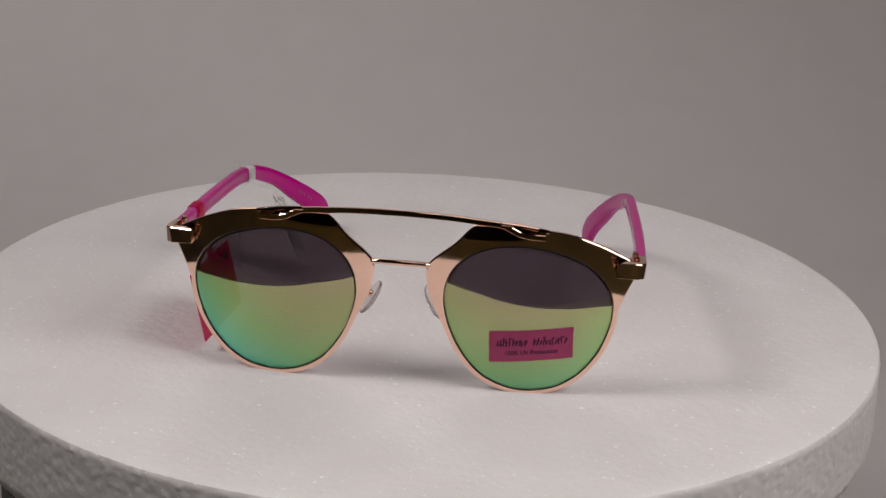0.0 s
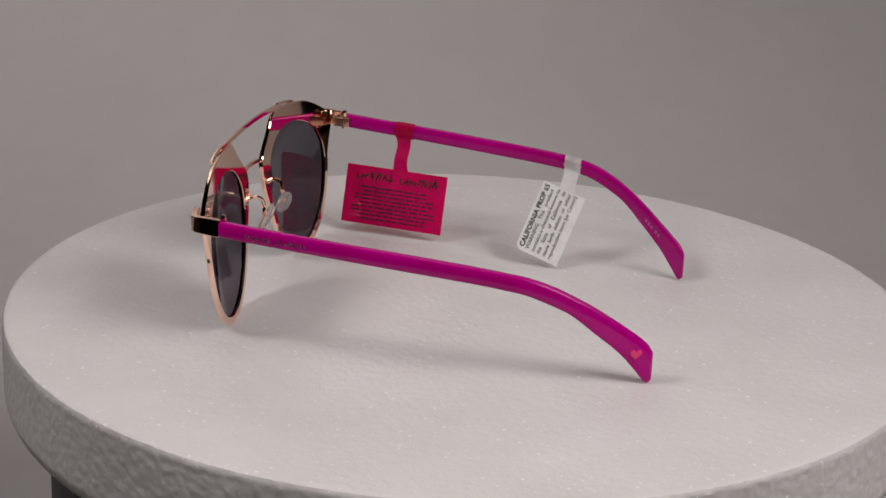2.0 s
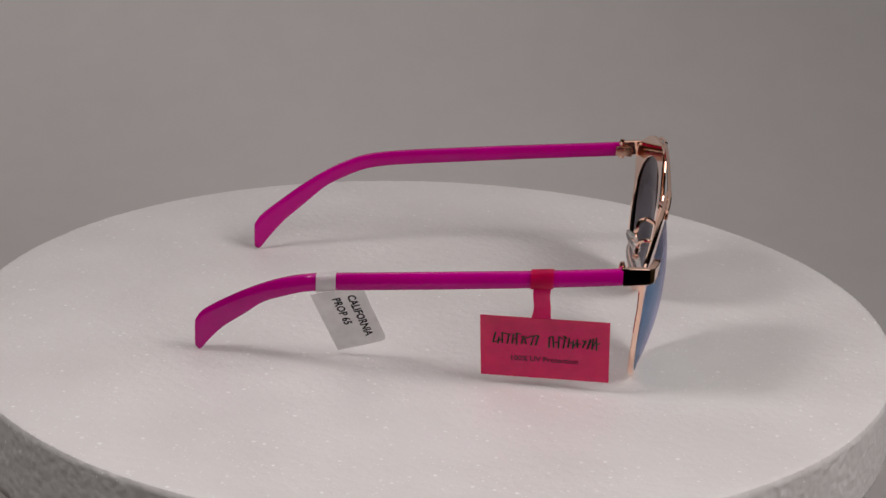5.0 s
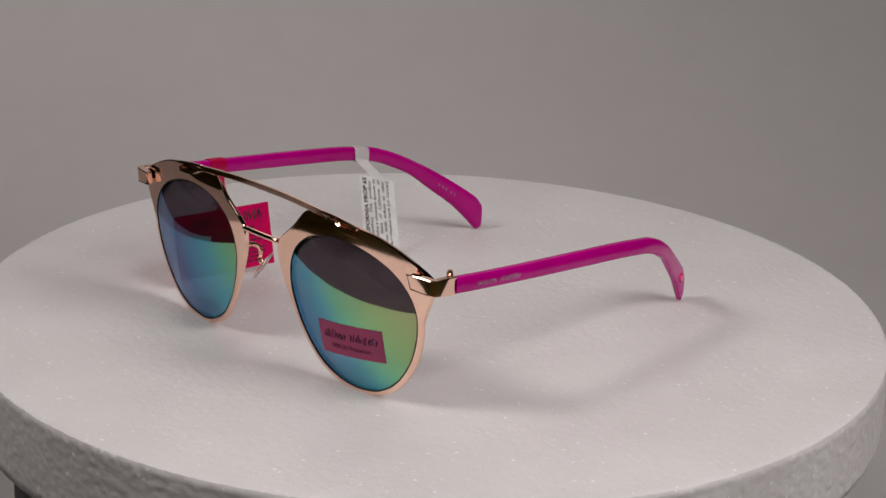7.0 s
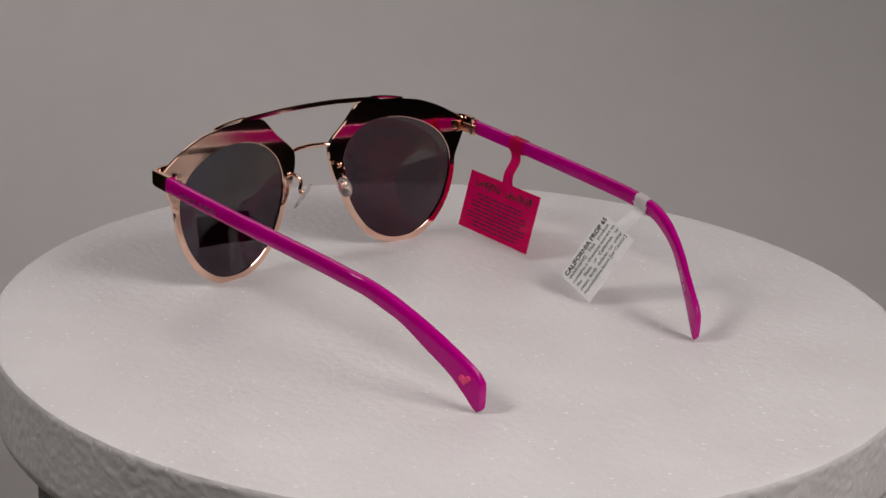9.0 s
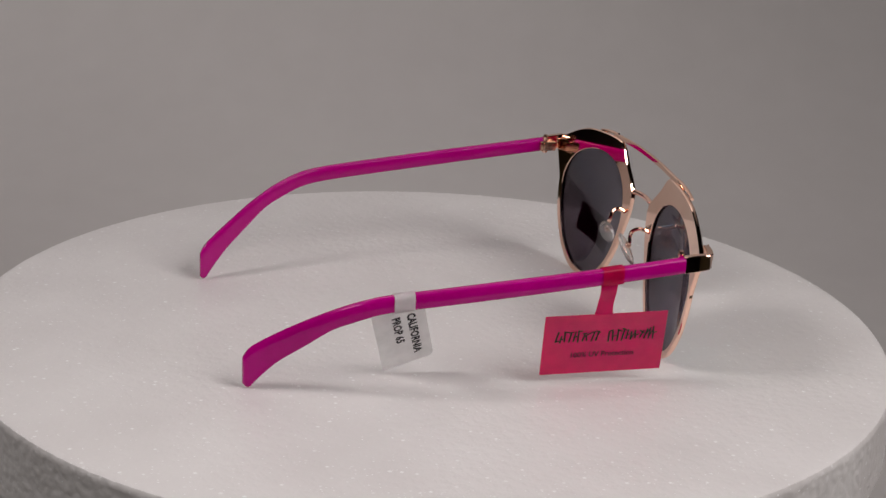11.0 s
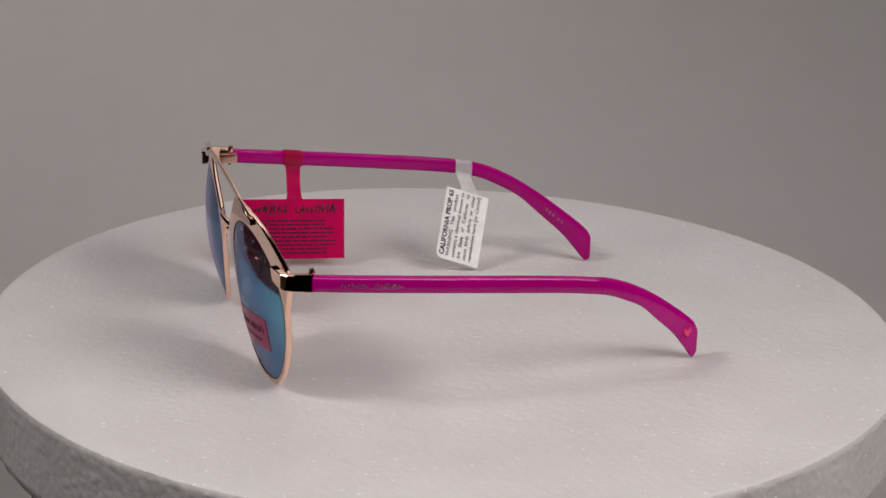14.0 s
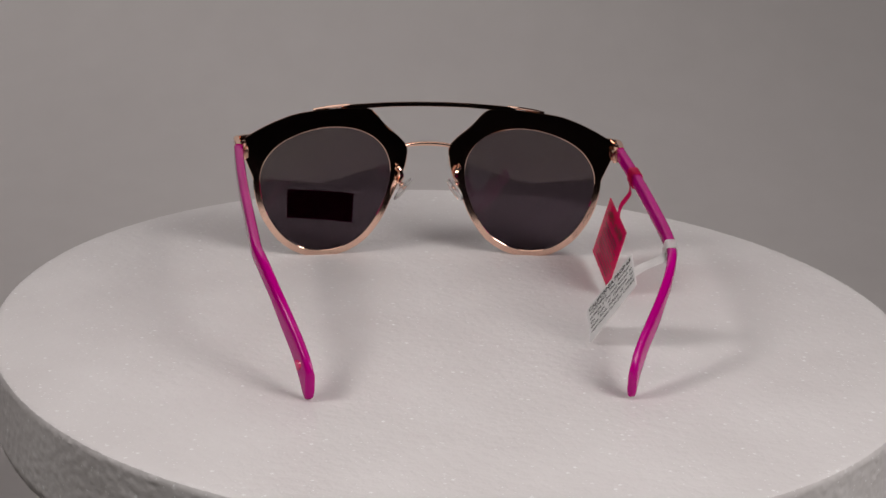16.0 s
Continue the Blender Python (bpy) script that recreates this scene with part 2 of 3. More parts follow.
def build_foam_disc():
    disc = new("foam_disc")
    tagged(disc, "thick round white foam disc with a rough cut side", "foam disc")
    profile = [(r, 0.0) for r in (2, 10, 20, 32, 45, 60, 75, 90, 105, 118, 130, 140, 146, 150)]
    profile += [(151.2, -0.05), (151.9, -0.3), (152.3, -0.8)] + [(152.6, -0.8 - 0.8 * k) for k in range(1, 30)]
    profile += [(152.2, -25.0), (151.2, -27.6), (149.4, -29.8), (146.8, -31.4), (143.0, -32.2), (137.0, -32.4)]
    around = 1280
    rings = []
    for r, z in profile:
        ring = []
        for k in range(around):
            a = 2 * math.pi * k / around
            p = Vector((r * math.cos(a), r * math.sin(a), z))
            if r > 148:
                side = 0.20 if z < -1.2 else 0.12
                w = noise.noise(p * 0.45) * side + noise.noise(p * 1.1) * side * 0.5
                if z < -0.7:
                    # pressed beads with creases between them, and some torn out
                    near, spots = noise.voronoi(p * 0.29)
                    w += 0.55 * min(near[1] - near[0], 0.45) - 0.18
                    if noise.cell(spots[0] * 37.0) > 0.62:
                        w -= 0.5 * max(0.0, 0.5 - near[0])
                p += Vector((math.cos(a), math.sin(a), 0)) * w
                p.z += noise.noise(p * 0.5 + Vector((7, 3, 1))) * (0.16 if z > -1.2 else 0.25)
            else:
                p.z += noise.noise(p * 0.06) * 0.10
            ring.append(p * MM)
        rings.append(ring)
    a, b = DISC_TILT
    for ring in rings:
        for k, p in enumerate(ring):
            ring[k] = Euler((b, -a, 0)).to_matrix() @ p + DISC_CENTRE + Vector((0, 0, -0.0003))
    cut = next(i for i, (r, z) in enumerate(profile) if z < -0.2)
    for name, chosen, mat, words in (("top_surface", rings[:cut + 1], FOAM_TOP, "smooth white foam top"), ("cut_side", rings[cut:], FOAM_SIDE, "rough beaded white foam side")):
        bm = bmesh.new()
        made = [[bm.verts.new(p) for p in ring] for ring in chosen]
        for one, two in zip(made, made[1:]):
            for k in range(around):
                bm.faces.new((one[k], two[k], two[(k + 1) % around], one[(k + 1) % around]))
        bm.faces.new(made[0] if name == "top_surface" else made[-1])
        part(name, bm, mat, disc, words)
    return disc


def build_turntable():
    table = new("turntable")
    tagged(table, "black plastic turntable drum under the foam disc", "turntable")
    bm = bmesh.new()
    profile = [(2, -34.2), (120, -34.2), (136, -34.2), (138, -35.5), (138.4, -38), (138.4, -120), (137, -124), (110, -124)]
    rings = [[bm.verts.new(Vector((r * math.cos(k * math.pi / 64), r * math.sin(k * math.pi / 64), z)) * MM + DISC_CENTRE) for k in range(128)] for r, z in profile]
    for one, two in zip(rings, rings[1:]):
        for k in range(128):
            bm.faces.new((one[k], two[k], two[(k + 1) % 128], one[(k + 1) % 128]))
    bm.faces.new(rings[0]), bm.faces.new(rings[-1])
    part("drum", bm, DRUM, table)
    bm = bmesh.new()
    bmesh.ops.create_cone(bm, cap_ends=True, segments=64, radius1=0.10, radius2=0.09, depth=0.036)
    bmesh.ops.bevel(bm, geom=bm.edges[:], offset=0.002, segments=2, affect="EDGES")
    bmesh.ops.translate(bm, vec=DISC_CENTRE + Vector((0, 0, -0.1405)), verts=bm.verts)
    part("foot", bm, DRUM, table)
    return table


# ---- the sunglasses ----
OUTER = [(7.4, 39.2), (10.4, 42.4), (16.0, 47.0), (19.6, 51.4), (21.6, 53.0), (26.0, 53.3), (33.0, 53.2), (41.0, 52.5), (49.0, 51.4),
         (56.0, 49.0), (62.0, 46.2), (67.2, 43.4), (69.5, 41.0), (67.8, 37.6), (65.9, 33.0), (64.0, 28.4), (63.2, 24.0), (61.6, 18.4),
         (58.6, 12.2), (53.8, 6.0), (47.8, 1.4), (42.0, -0.3), (37.0, -0.5), (30.2, 0.6), (22.8, 4.8), (16.8, 12.6), (12.4, 21.6),
         (9.6, 27.6), (7.9, 33.0)]
OPENING = [(13.2, 30.8), (13.9, 35.0), (16.2, 39.6), (20.6, 43.6), (26.2, 46.0), (33.0, 47.0), (40.0, 46.6), (47.0, 44.9), (53.6, 41.9),
           (58.6, 37.6), (61.7, 32.0), (62.2, 26.4), (61.1, 20.0), (58.4, 13.3), (53.4, 6.5), (47.0, 2.1), (40.6, 0.6), (34.6, 0.8),
           (28.4, 2.9), (22.9, 6.9), (17.9, 13.8), (14.7, 21.2), (13.3, 27.0)]
MIDDLE = Vector((37.5, 24.0))


def face_depth(x, z):
    """How far forward the front of the frame lies: wrapped round the face, bellied below, with a straight brow that rolls back at its top."""
    low = min(z, 33.0)
    roll, fade = max(z - 47.2, 0.0), min(max((46.0 - x) / 18.0, 0.0), 1.0)
    return -2.0 + 0.0015 * x * x - 0.145 * low + 0.00085 * low * low - 0.0889 * (z - low) + 0.012 * roll * roll * fade * fade * (3 - 2 * fade)


def reach(contour, angle):
    """Distance from the middle of the lens to a contour, in one direction."""
    way = Vector((math.cos(angle), math.sin(angle)))
    best = 0.0
    for p, q in zip(contour, contour[1:] + contour[:1]):
        a, b = p - MIDDLE, q - MIDDLE
        e = b - a
        det = way.x * -e.y + e.x * way.y
        if abs(det) > 1e-9:
            r = (a.x * -e.y + e.x * a.y) / det
            s = (way.x * a.y - way.y * a.x) / det
            if -1e-6 <= s <= 1 + 1e-6 and r > best:
                best = r
    return best


def rounded(points, rounds=2):
    pts = [Vector(p) for p in points]
    for _ in range(rounds):
        pts = [v for p, q in zip(pts, pts[1:] + pts[:1]) for v in (p * 0.8 + q * 0.2, p * 0.2 + q * 0.8)]
    return pts


OUTER_LINE = rounded(OUTER, 2)
OPEN_LINE = [Vector(p) for p in smooth_curve([(x, z, 0) for x, z in OPENING], 5, True)]
OPEN_LINE = [Vector((p.x, p.y)) for p in OPEN_LINE]
ANGLES = [2 * math.pi * k / 168 for k in range(168)]
OPEN_R = [reach(OPEN_LINE, a) for a in ANGLES]
OUTER_R = [max(reach(OUTER_LINE, a), r + 1.75) for a, r in zip(ANGLES, OPEN_R)]


def on_back(side, r, a, push):
    """The rear of the frame, flat up to its top edge."""
    x, z = MIDDLE.x + r * math.cos(a), MIDDLE.y + r * math.sin(a)
    low = min(z, 47.0)
    return Vector((side * x, face_depth(x, low) - 0.0889 * (z - low) - 0.012 * max(z - 36.0, 0.0) + push, z))


def on_front(side, r, a, push=0.0):
    x, z = MIDDLE.x + r * math.cos(a), MIDDLE.y + r * math.sin(a)
    return Vector((side * x, face_depth(x, z) + push, z))


def lens_point(side, f, k, push):
    """A point of the bulging lens: f runs from its middle to its rim."""
    r = OPEN_R[k] * f
    return on_front(side, r, ANGLES[k], push - 3.3 * (1 - f * f))


def loop_mesh(rings):
    bm = bmesh.new()
    made = [[bm.verts.new(p) for p in ring] for ring in rings]
    n = len(made[0])
    for one, two in zip(made, made[1:] + made[:1]):
        for k in range(n):
            bm.faces.new((one[k - 1], one[k], two[k], two[k - 1]))
    return bm


def build_rim(side, glasses):
    n = range(len(ANGLES))
    back = 1.5
    rings = [
        [on_front(side, OPEN_R[k] + 0.12, ANGLES[k], 0.05) for k in n],
        [on_front(side, OPEN_R[k] + 0.35, ANGLES[k], -0.1) for k in n],
        *[[on_front(side, OPEN_R[k] + 0.35 + (OUTER_R[k] - OPEN_R[k] - 0.75) * f, ANGLES[k], -0.1) for k in n] for f in (0.25, 0.5, 0.75, 1.0)],
        [on_front(side, OUTER_R[k] - 0.08, ANGLES[k], 0.12) for k in n],
        [on_front(side, OUTER_R[k], ANGLES[k], 0.4) for k in n],
        [on_back(side, OUTER_R[k], ANGLES[k], back - 0.35) for k in n],
        [on_back(side, OUTER_R[k] - 0.3, ANGLES[k], back) for k in n],
        *[[on_back(side, OPEN_R[k] - 0.5 + (OUTER_R[k] - OPEN_R[k] + 0.2) * f, ANGLES[k], back) for k in n] for f in (0.75, 0.5, 0.25, 0.0)],
        [on_back(side, OPEN_R[k] - 0.7, ANGLES[k], back - 0.15) for k in n],
        [on_back(side, OPEN_R[k] - 0.7, ANGLES[k], back - 0.35) for k in n],
        [on_back(side, OPEN_R[k] + 0.12, ANGLES[k], back - 0.35) for k in n],
    ]
    rim = part("rim", loop_mesh(rings), GOLD, glasses, "polished rose-gold metal rim with a wide brow", sharp=12)
    # dark gasket between lens and metal
    rings = [
        [on_front(side, OPEN_R[k] - 0.03, ANGLES[k], -0.14) for k in n],
        [on_front(side, OPEN_R[k] + 0.14, ANGLES[k], -0.14) for k in n],
        [on_front(side, OPEN_R[k] + 0.14, ANGLES[k], 1.0) for k in n],
        [on_front(side, OPEN_R[k] - 0.03, ANGLES[k], 1.0) for k in n],
    ]
    part("gasket", loop_mesh(rings), SEAM, rim, "thin black line round the lens")


def build_lens(side, glasses):
    bm = bmesh.new()
    n = len(ANGLES)
    steps = [0.08 * i for i in range(1, 13)] + [0.992]
    front = [[bm.verts.new(lens_point(side, f, k, 0.1)) for k in range(n)] for f in steps]
    rear = [[bm.verts.new(lens_point(side, f, k, 1.5 - 0.75 * f ** 4)) for k in range(n)] for f in steps]
    for grid, index in ((front, 0), (rear, 1)):
        for one, two in zip(grid, grid[1:]):
            for k in range(n):
                bm.faces.new((one[k - 1], one[k], two[k], two[k - 1])).material_index = index
        bm.faces.new(grid[0]).material_index = index
    for k in range(n):
        bm.faces.new((front[-1][k - 1], front[-1][k], rear[-1][k], rear[-1][k - 1])).material_index = 1
    return part("lens", bm, [MIRROR, LENS_BACK], glasses, "mirrored lens shifting from yellow-green to blue")


def lens_surface(x, z):
    """A place on the lens on the sticker's side, a little in front of it."""
    d = Vector((x, z)) - MIDDLE
    a = math.atan2(d.y, d.x)
    f = d.length / reach(OPEN_LINE, a)
    return face_depth(x, z) + 0.1 - 3.3 * (1 - f * f)


def draped(corners, nx, nz, lift, thick):
    """A thin patch that follows the lens; corners: bottom left, bottom right, top right, top left in (x, z)."""
    bl, br, tr, tl = (Vector(c) for c in corners)
    bm = bmesh.new()
    layers = []
    for extra in (lift, lift + thick):
        grid = []
        for j in range(nz + 1):
            row = []
            for i in range(nx + 1):
                u, w = i / nx, j / nz
                p = (bl * (1 - u) + br * u) * (1 - w) + (tl * (1 - u) + tr * u) * w
                row.append(bm.verts.new((p.x, lens_surface(p.x, p.y) - extra, p.y)))
            grid.append(row)
        layers.append(grid)
    for grid in layers:
        for j in range(nz):
            for i in range(nx):
                bm.faces.new((grid[j][i], grid[j][i + 1], grid[j + 1][i + 1], grid[j + 1][i]))
    a, b = layers
    edge = [(0, i) for i in range(nx)] + [(j, nx) for j in range(nz)] + [(nz, i) for i in range(nx, 0, -1)] + [(j, 0) for j in range(nz, 0, -1)]
    for (j, i), (q, p) in zip(edge, edge[1:] + edge[:1]):
        bm.faces.new((a[j][i], a[q][p], b[q][p], b[j][i]))
    return bm


STICKER = [Vector(p) for p in ((27.2, 10.0), (51.6, 12.6), (51.4, 22.9), (26.9, 20.6))]


def build_sticker(lens):
    sticker = part("sticker", draped(STICKER, 14, 6, 0.10, 0.08), STICKER_FILM, lens, "pink rectangular sticker with dark print")

    def spot(u, w):
        bl, br, tr, tl = STICKER
        return (bl * (1 - u) + br * u) * (1 - w) + (tl * (1 - u) + tr * u) * w
    # a hand-drawn wordmark as plain strokes, and a line of small print as a bar
    strokes = script_strokes(0.08, 0.92, 0.48, 0.80, 21, 3)
    bm = bmesh.new()
    for (u0, w0), (u1, w1), wide in strokes:
        quad_strip(bm, spot(u0, w0), spot(u1, w1), wide * 0.42, lambda p: Vector((p.x, lens_surface(p.x, p.y) - 0.22, p.y)))
    return sticker, bm, spot


def script_strokes(left, right, low, high, count, seed):
    """Plain slanting strokes in two groups that stand in for a drawn wordmark."""
    rng = random.Random(seed)
    out, gap = [], 0.46
    for k in range(count):
        f = (k + 0.5) / count
        u = left + (right - left) * (f * 0.92 + (0.08 if f > gap else 0.0))
        tall = low + (high - low) * rng.uniform(0.55, 1.0)
        lean = rng.uniform(-0.012, 0.03)
        kind = rng.randrange(3)
        out.append(((u, low + rng.uniform(0, 0.05)), (u + lean, tall), 1.0))
        if kind == 0:
            out.append(((u - 0.004, tall), (u + 0.035, tall + rng.uniform(-0.06, 0.04)), 0.8))
        elif kind == 1:
            out.append(((u, low + 0.04), (u + 0.032, (low + tall) / 2 + rng.uniform(-0.05, 0.1)), 0.8))
        else:
            out.append(((u, (low + tall) / 2), (u + 0.03, (low + tall) / 2 + 0.02), 0.8))
    return out


def quad_strip(bm, p, q, wide, lay):
    way = (q - p)
    across = Vector((-way.y, way.x)).normalized() * wide / 2
    bm.faces.new([bm.verts.new(lay(v)) for v in (p - across, q - across, q + across, p + across)])


TEMPLE = [(7.0, 42.6, 37.6, 69.4), (22.0, 41.2, 36.2, 69.0), (42.0, 39.5, 34.4, 68.2), (62.0, 37.8, 32.6, 67.0), (83.0, 35.9, 30.7, 65.6),
          (94.0, 34.6, 29.4, 64.8), (101.0, 33.3, 27.9, 63.4), (108.0, 30.8, 25.0, 61.4), (114.0, 27.8, 21.8, 59.4), (120.5, 23.9, 16.2, 56.8),
          (128.0, 18.6, 9.6, 53.6), (133.0, 14.8, 3.8, 51.6), (136.2, 12.0, -0.2, 50.4), (138.0, 9.0, 0.8, 49.7)]
# the temple with the tags bows further out
BOWED = (69.4, 69.8, 70.0, 69.8, 69.2, 68.0, 66.6, 64.2, 61.4, 57.8, 53.0, 50.0, 48.4, 47.6)


def temple_at(y, side=1):
    """Top, bottom and sideways place of a temple at a distance behind the front."""
    rows = TEMPLE if side > 0 else [(*row[:3], x) for row, x in zip(TEMPLE, BOWED)]
    for p, q in zip(rows, rows[1:]):
        if p[0] <= y <= q[0]:
            f = (y - p[0]) / (q[0] - p[0])
            return tuple(p[k] + f * (q[k] - p[k]) for k in (1, 2, 3))
    return rows[-1][1:]


def build_temple(side, glasses):
    line = smooth_curve([(y, top, low) for y, top, low, x in TEMPLE], 5)
    across = smooth_curve([(row[0], row[3] if side > 0 else x, 0) for row, x in zip(TEMPLE, BOWED)], 5)
    bm = bmesh.new()
    rings = []
    last = len(line) - 1
    for i, (p, q) in enumerate(zip(line, across)):
        half = (p.y - p.z) / 2
        thin = 1.65 if p.x < 90 else 1.65 - 0.2 * min(1, (p.x - 90) / 40)
        if i == last:
            thin *= 0.5
        mid = (p.y + p.z) / 2
        rings.append([bm.verts.new((side * (q.y + a), p.x, mid + b)) for a, b in oval(thin, half, 16, 0.55)])
    for one, two in zip(rings, rings[1:]):
        for k in range(16):
            bm.faces.new((one[k - 1], one[k], two[k], two[k - 1]))
    bm.faces.new(rings[0]), bm.faces.new(rings[-1])
    return part("temple", bm, MAGENTA, glasses, "glossy magenta plastic temple arm")


def build_end_piece(side, glasses):
    """The metal corner that carries the hinge: a facetted plate on the front that folds back to the temple."""
    bm = bmesh.new()
    path = [Vector((side * x, y, z)) for x, y, z in ((62.6, -2.6, 41.6), (66.5, -1.9, 41.5), (68.9, -1.2, 41.2), (69.8, -0.4, 41.0), (70.0, 1.0, 40.9), (69.8, 4.0, 40.6), (69.5, 7.0, 40.2))]
    sweep(bm, path, lambda f: chamfered(1.05, 2.2 + 0.5 * f, 0.22), up=Vector((0, -0.0885, 0.996)))
    end = part("end_piece", bm, GOLD, glasses, "rose-gold metal end piece folded round the corner", sharp=14)
    # raised bright lip along the plate
    bm = rod([(side * x, y, z) for x, y, z in ((69.0, -2.2, 43.0), (61.6, -3.75, 43.5), (63.0, -3.4, 39.5), (69.1, -2.0, 38.9))], 0.22, 1, 8)
    part("lip", bm, GOLD, end)
    # hinge barrels with a screw head
    for z in (43.0, 38.4):
        bm = bmesh.new()
        bmesh.ops.create_cone(bm, cap_ends=True, segments=16, radius1=1.0, radius2=1.0, depth=1.7)
        bmesh.ops.bevel(bm, geom=bm.edges[:], offset=0.25, segments=2, affect="EDGES")
        bmesh.ops.translate(bm, vec=(side * 67.6, 7.4, z - 0.4), verts=bm.verts)
        part("hinge_barrel", bm, GOLD, end)
    bm = block((2.6, 6.0, 3.4), 0.4, (side * 67.2, 6.6, 39.8))
    part("hinge_leaf", bm, GOLD_DARK, end)
    bm = bmesh.new()
    bmesh.ops.create_cone(bm, cap_ends=True, segments=14, radius1=0.8, radius2=0.7, depth=0.7)
    bmesh.ops.translate(bm, vec=(side * 67.6, 7.4, 43.7), verts=bm.verts)
    part("screw", bm, GOLD_DARK, end)


def build_bars(glasses):
    # long brow bar, ending in a curl on each side
    half = [(0.0, -6.6, 54.8), (12.0, -6.5, 54.6), (22.0, -6.4, 54.0), (29.0, -6.3, 53.4), (32.0, -6.2, 52.2), (34.5, -6.0, 51.0), (38.0, -5.7, 50.4), (41.6, -5.3, 50.3)]
    line = [(-x, y, z) for x, y, z in half[:0:-1]] + half
    bar = sweep(bmesh.new(), smooth_curve(line, 6), lambda f: chamfered(0.5, 0.85, 0.15), up=Vector((0, -0.06, 0.998)))
    part("brow_bar", bar, GOLD, glasses, "thin flat rose-gold bar across the brow", sharp=14)
    for side in (-1, 1):
        upper = [(29.0, -6.6, 54.0), (34.0, -6.3, 53.6), (39.0, -5.9, 52.9), (42.5, -5.4, 52.2)]
        part("brow_bar_foot", rod([(side * x, y, z) for x, y, z in upper], 0.6, 5, 8), GOLD, glasses)
    part("bridge", rod([(-8.6, -5.6, 39.2), (-6.0, -6.4, 39.6), (0.0, -6.9, 39.8), (6.0, -6.4, 39.6), (8.6, -5.6, 39.2)], 0.85, 6, 12), GOLD, glasses, "round rose-gold nose bridge")


def build_nose_pad(side, glasses):
    arm = rod([(side * x, y, z) for x, y, z in ((11.6, -4.2, 31.0), (11.4, -1.6, 32.4), (10.4, 0.8, 31.6), (9.9, 1.6, 29.4), (10.6, 1.9, 27.6), (9.7, 2.2, 26.2))], 0.68, 6, 8)
    holder = part("nose_pad_arm", arm, GOLD, glasses, "bent rose-gold wire nose pad arm")
    bm = bmesh.new()
    bmesh.ops.create_icosphere(bm, subdivisions=2, radius=1.15)
    bmesh.ops.translate(bm, vec=(side * 9.8, 2.0, 26.4), verts=bm.verts)
    part("pad_box", bm, GOLD, holder)
    bm = bmesh.new()
    bmesh.ops.create_icosphere(bm, subdivisions=3, radius=1.0)
    bmesh.ops.scale(bm, vec=(0.7, 2.7, 5.7), verts=bm.verts)
    turn = Euler((radians(6), radians(side * -34), radians(side * -42))).to_matrix()
    bmesh.ops.rotate(bm, cent=(0, 0, 0), matrix=turn, verts=bm.verts)
    bmesh.ops.translate(bm, vec=(side * 9.6, 2.5, 25.0), verts=bm.verts)
    part("nose_pad", bm, CLEAR, holder, "clear silicone nose pad")


def build_temple_marks(temple):
    # silver wordmark as plain strokes on the outer face, near the hinge
    bm = bmesh.new()
    for (u0, w0), (u1, w1), wide in script_strokes(0.0, 1.0, 0.0, 1.0, 19, 9):
        def lay(p):
            y = 15.0 + 19.0 * p.x
            top, low, x = temple_at(y)
            return Vector((x + 1.80, y, low + 0.32 * (top - low) + 0.34 * (top - low) * p.y))
        a, b = Vector((u0, w0)), Vector((u1, w1))
        way = b - a
        across = Vector((-way.y * 2.2, way.x * 0.02)).normalized() * 0.007
        if abs(way.y) < abs(way.x):
            across = Vector((0.0, 0.05))
        bm.faces.new([bm.verts.new(lay(v)) for v in (a - across, b - across, b + across, a + across)])
    part("print", bm, SILVER, temple, "silver drawn strokes printed near the hinge", smooth=False)
    # enamel heart near the tip
    outline = []
    for k in range(28):
        t = 2 * math.pi * k / 28
        outline.append((16 * math.sin(t) ** 3 / 16 * 1.9, (13 * math.cos(t) - 5 * math.cos(2 * t) - 2 * math.cos(3 * t) - math.cos(4 * t)) / 16 * 1.9))
    top, low, x = temple_at(132.8)
    bm = bmesh.new()
    lay = lambda a, b: Vector((x + 1.55 - 0.36 * a, 133.2 + a, 9.4 + b))
    inner = [bm.verts.new(lay(a * 0.8, b * 0.8) + Vector((0.35, 0, 0))) for a, b in outline]
    outer = [bm.verts.new(lay(a, b) - Vector((0.4, 0, 0))) for a, b in outline]
    bm.faces.new(inner), bm.faces.new(outer[::-1])
    for k in range(len(inner)):
        bm.faces.new((inner[k - 1], inner[k], outer[k], outer[k - 1]))
    part("heart", bm, HEART, temple, "small coral enamel heart")


PLACE = Matrix.Translation((0.0036, -0.0653, 0.0001)) @ pose(0, 0, 0, 0.20, -0.16, 6.0)


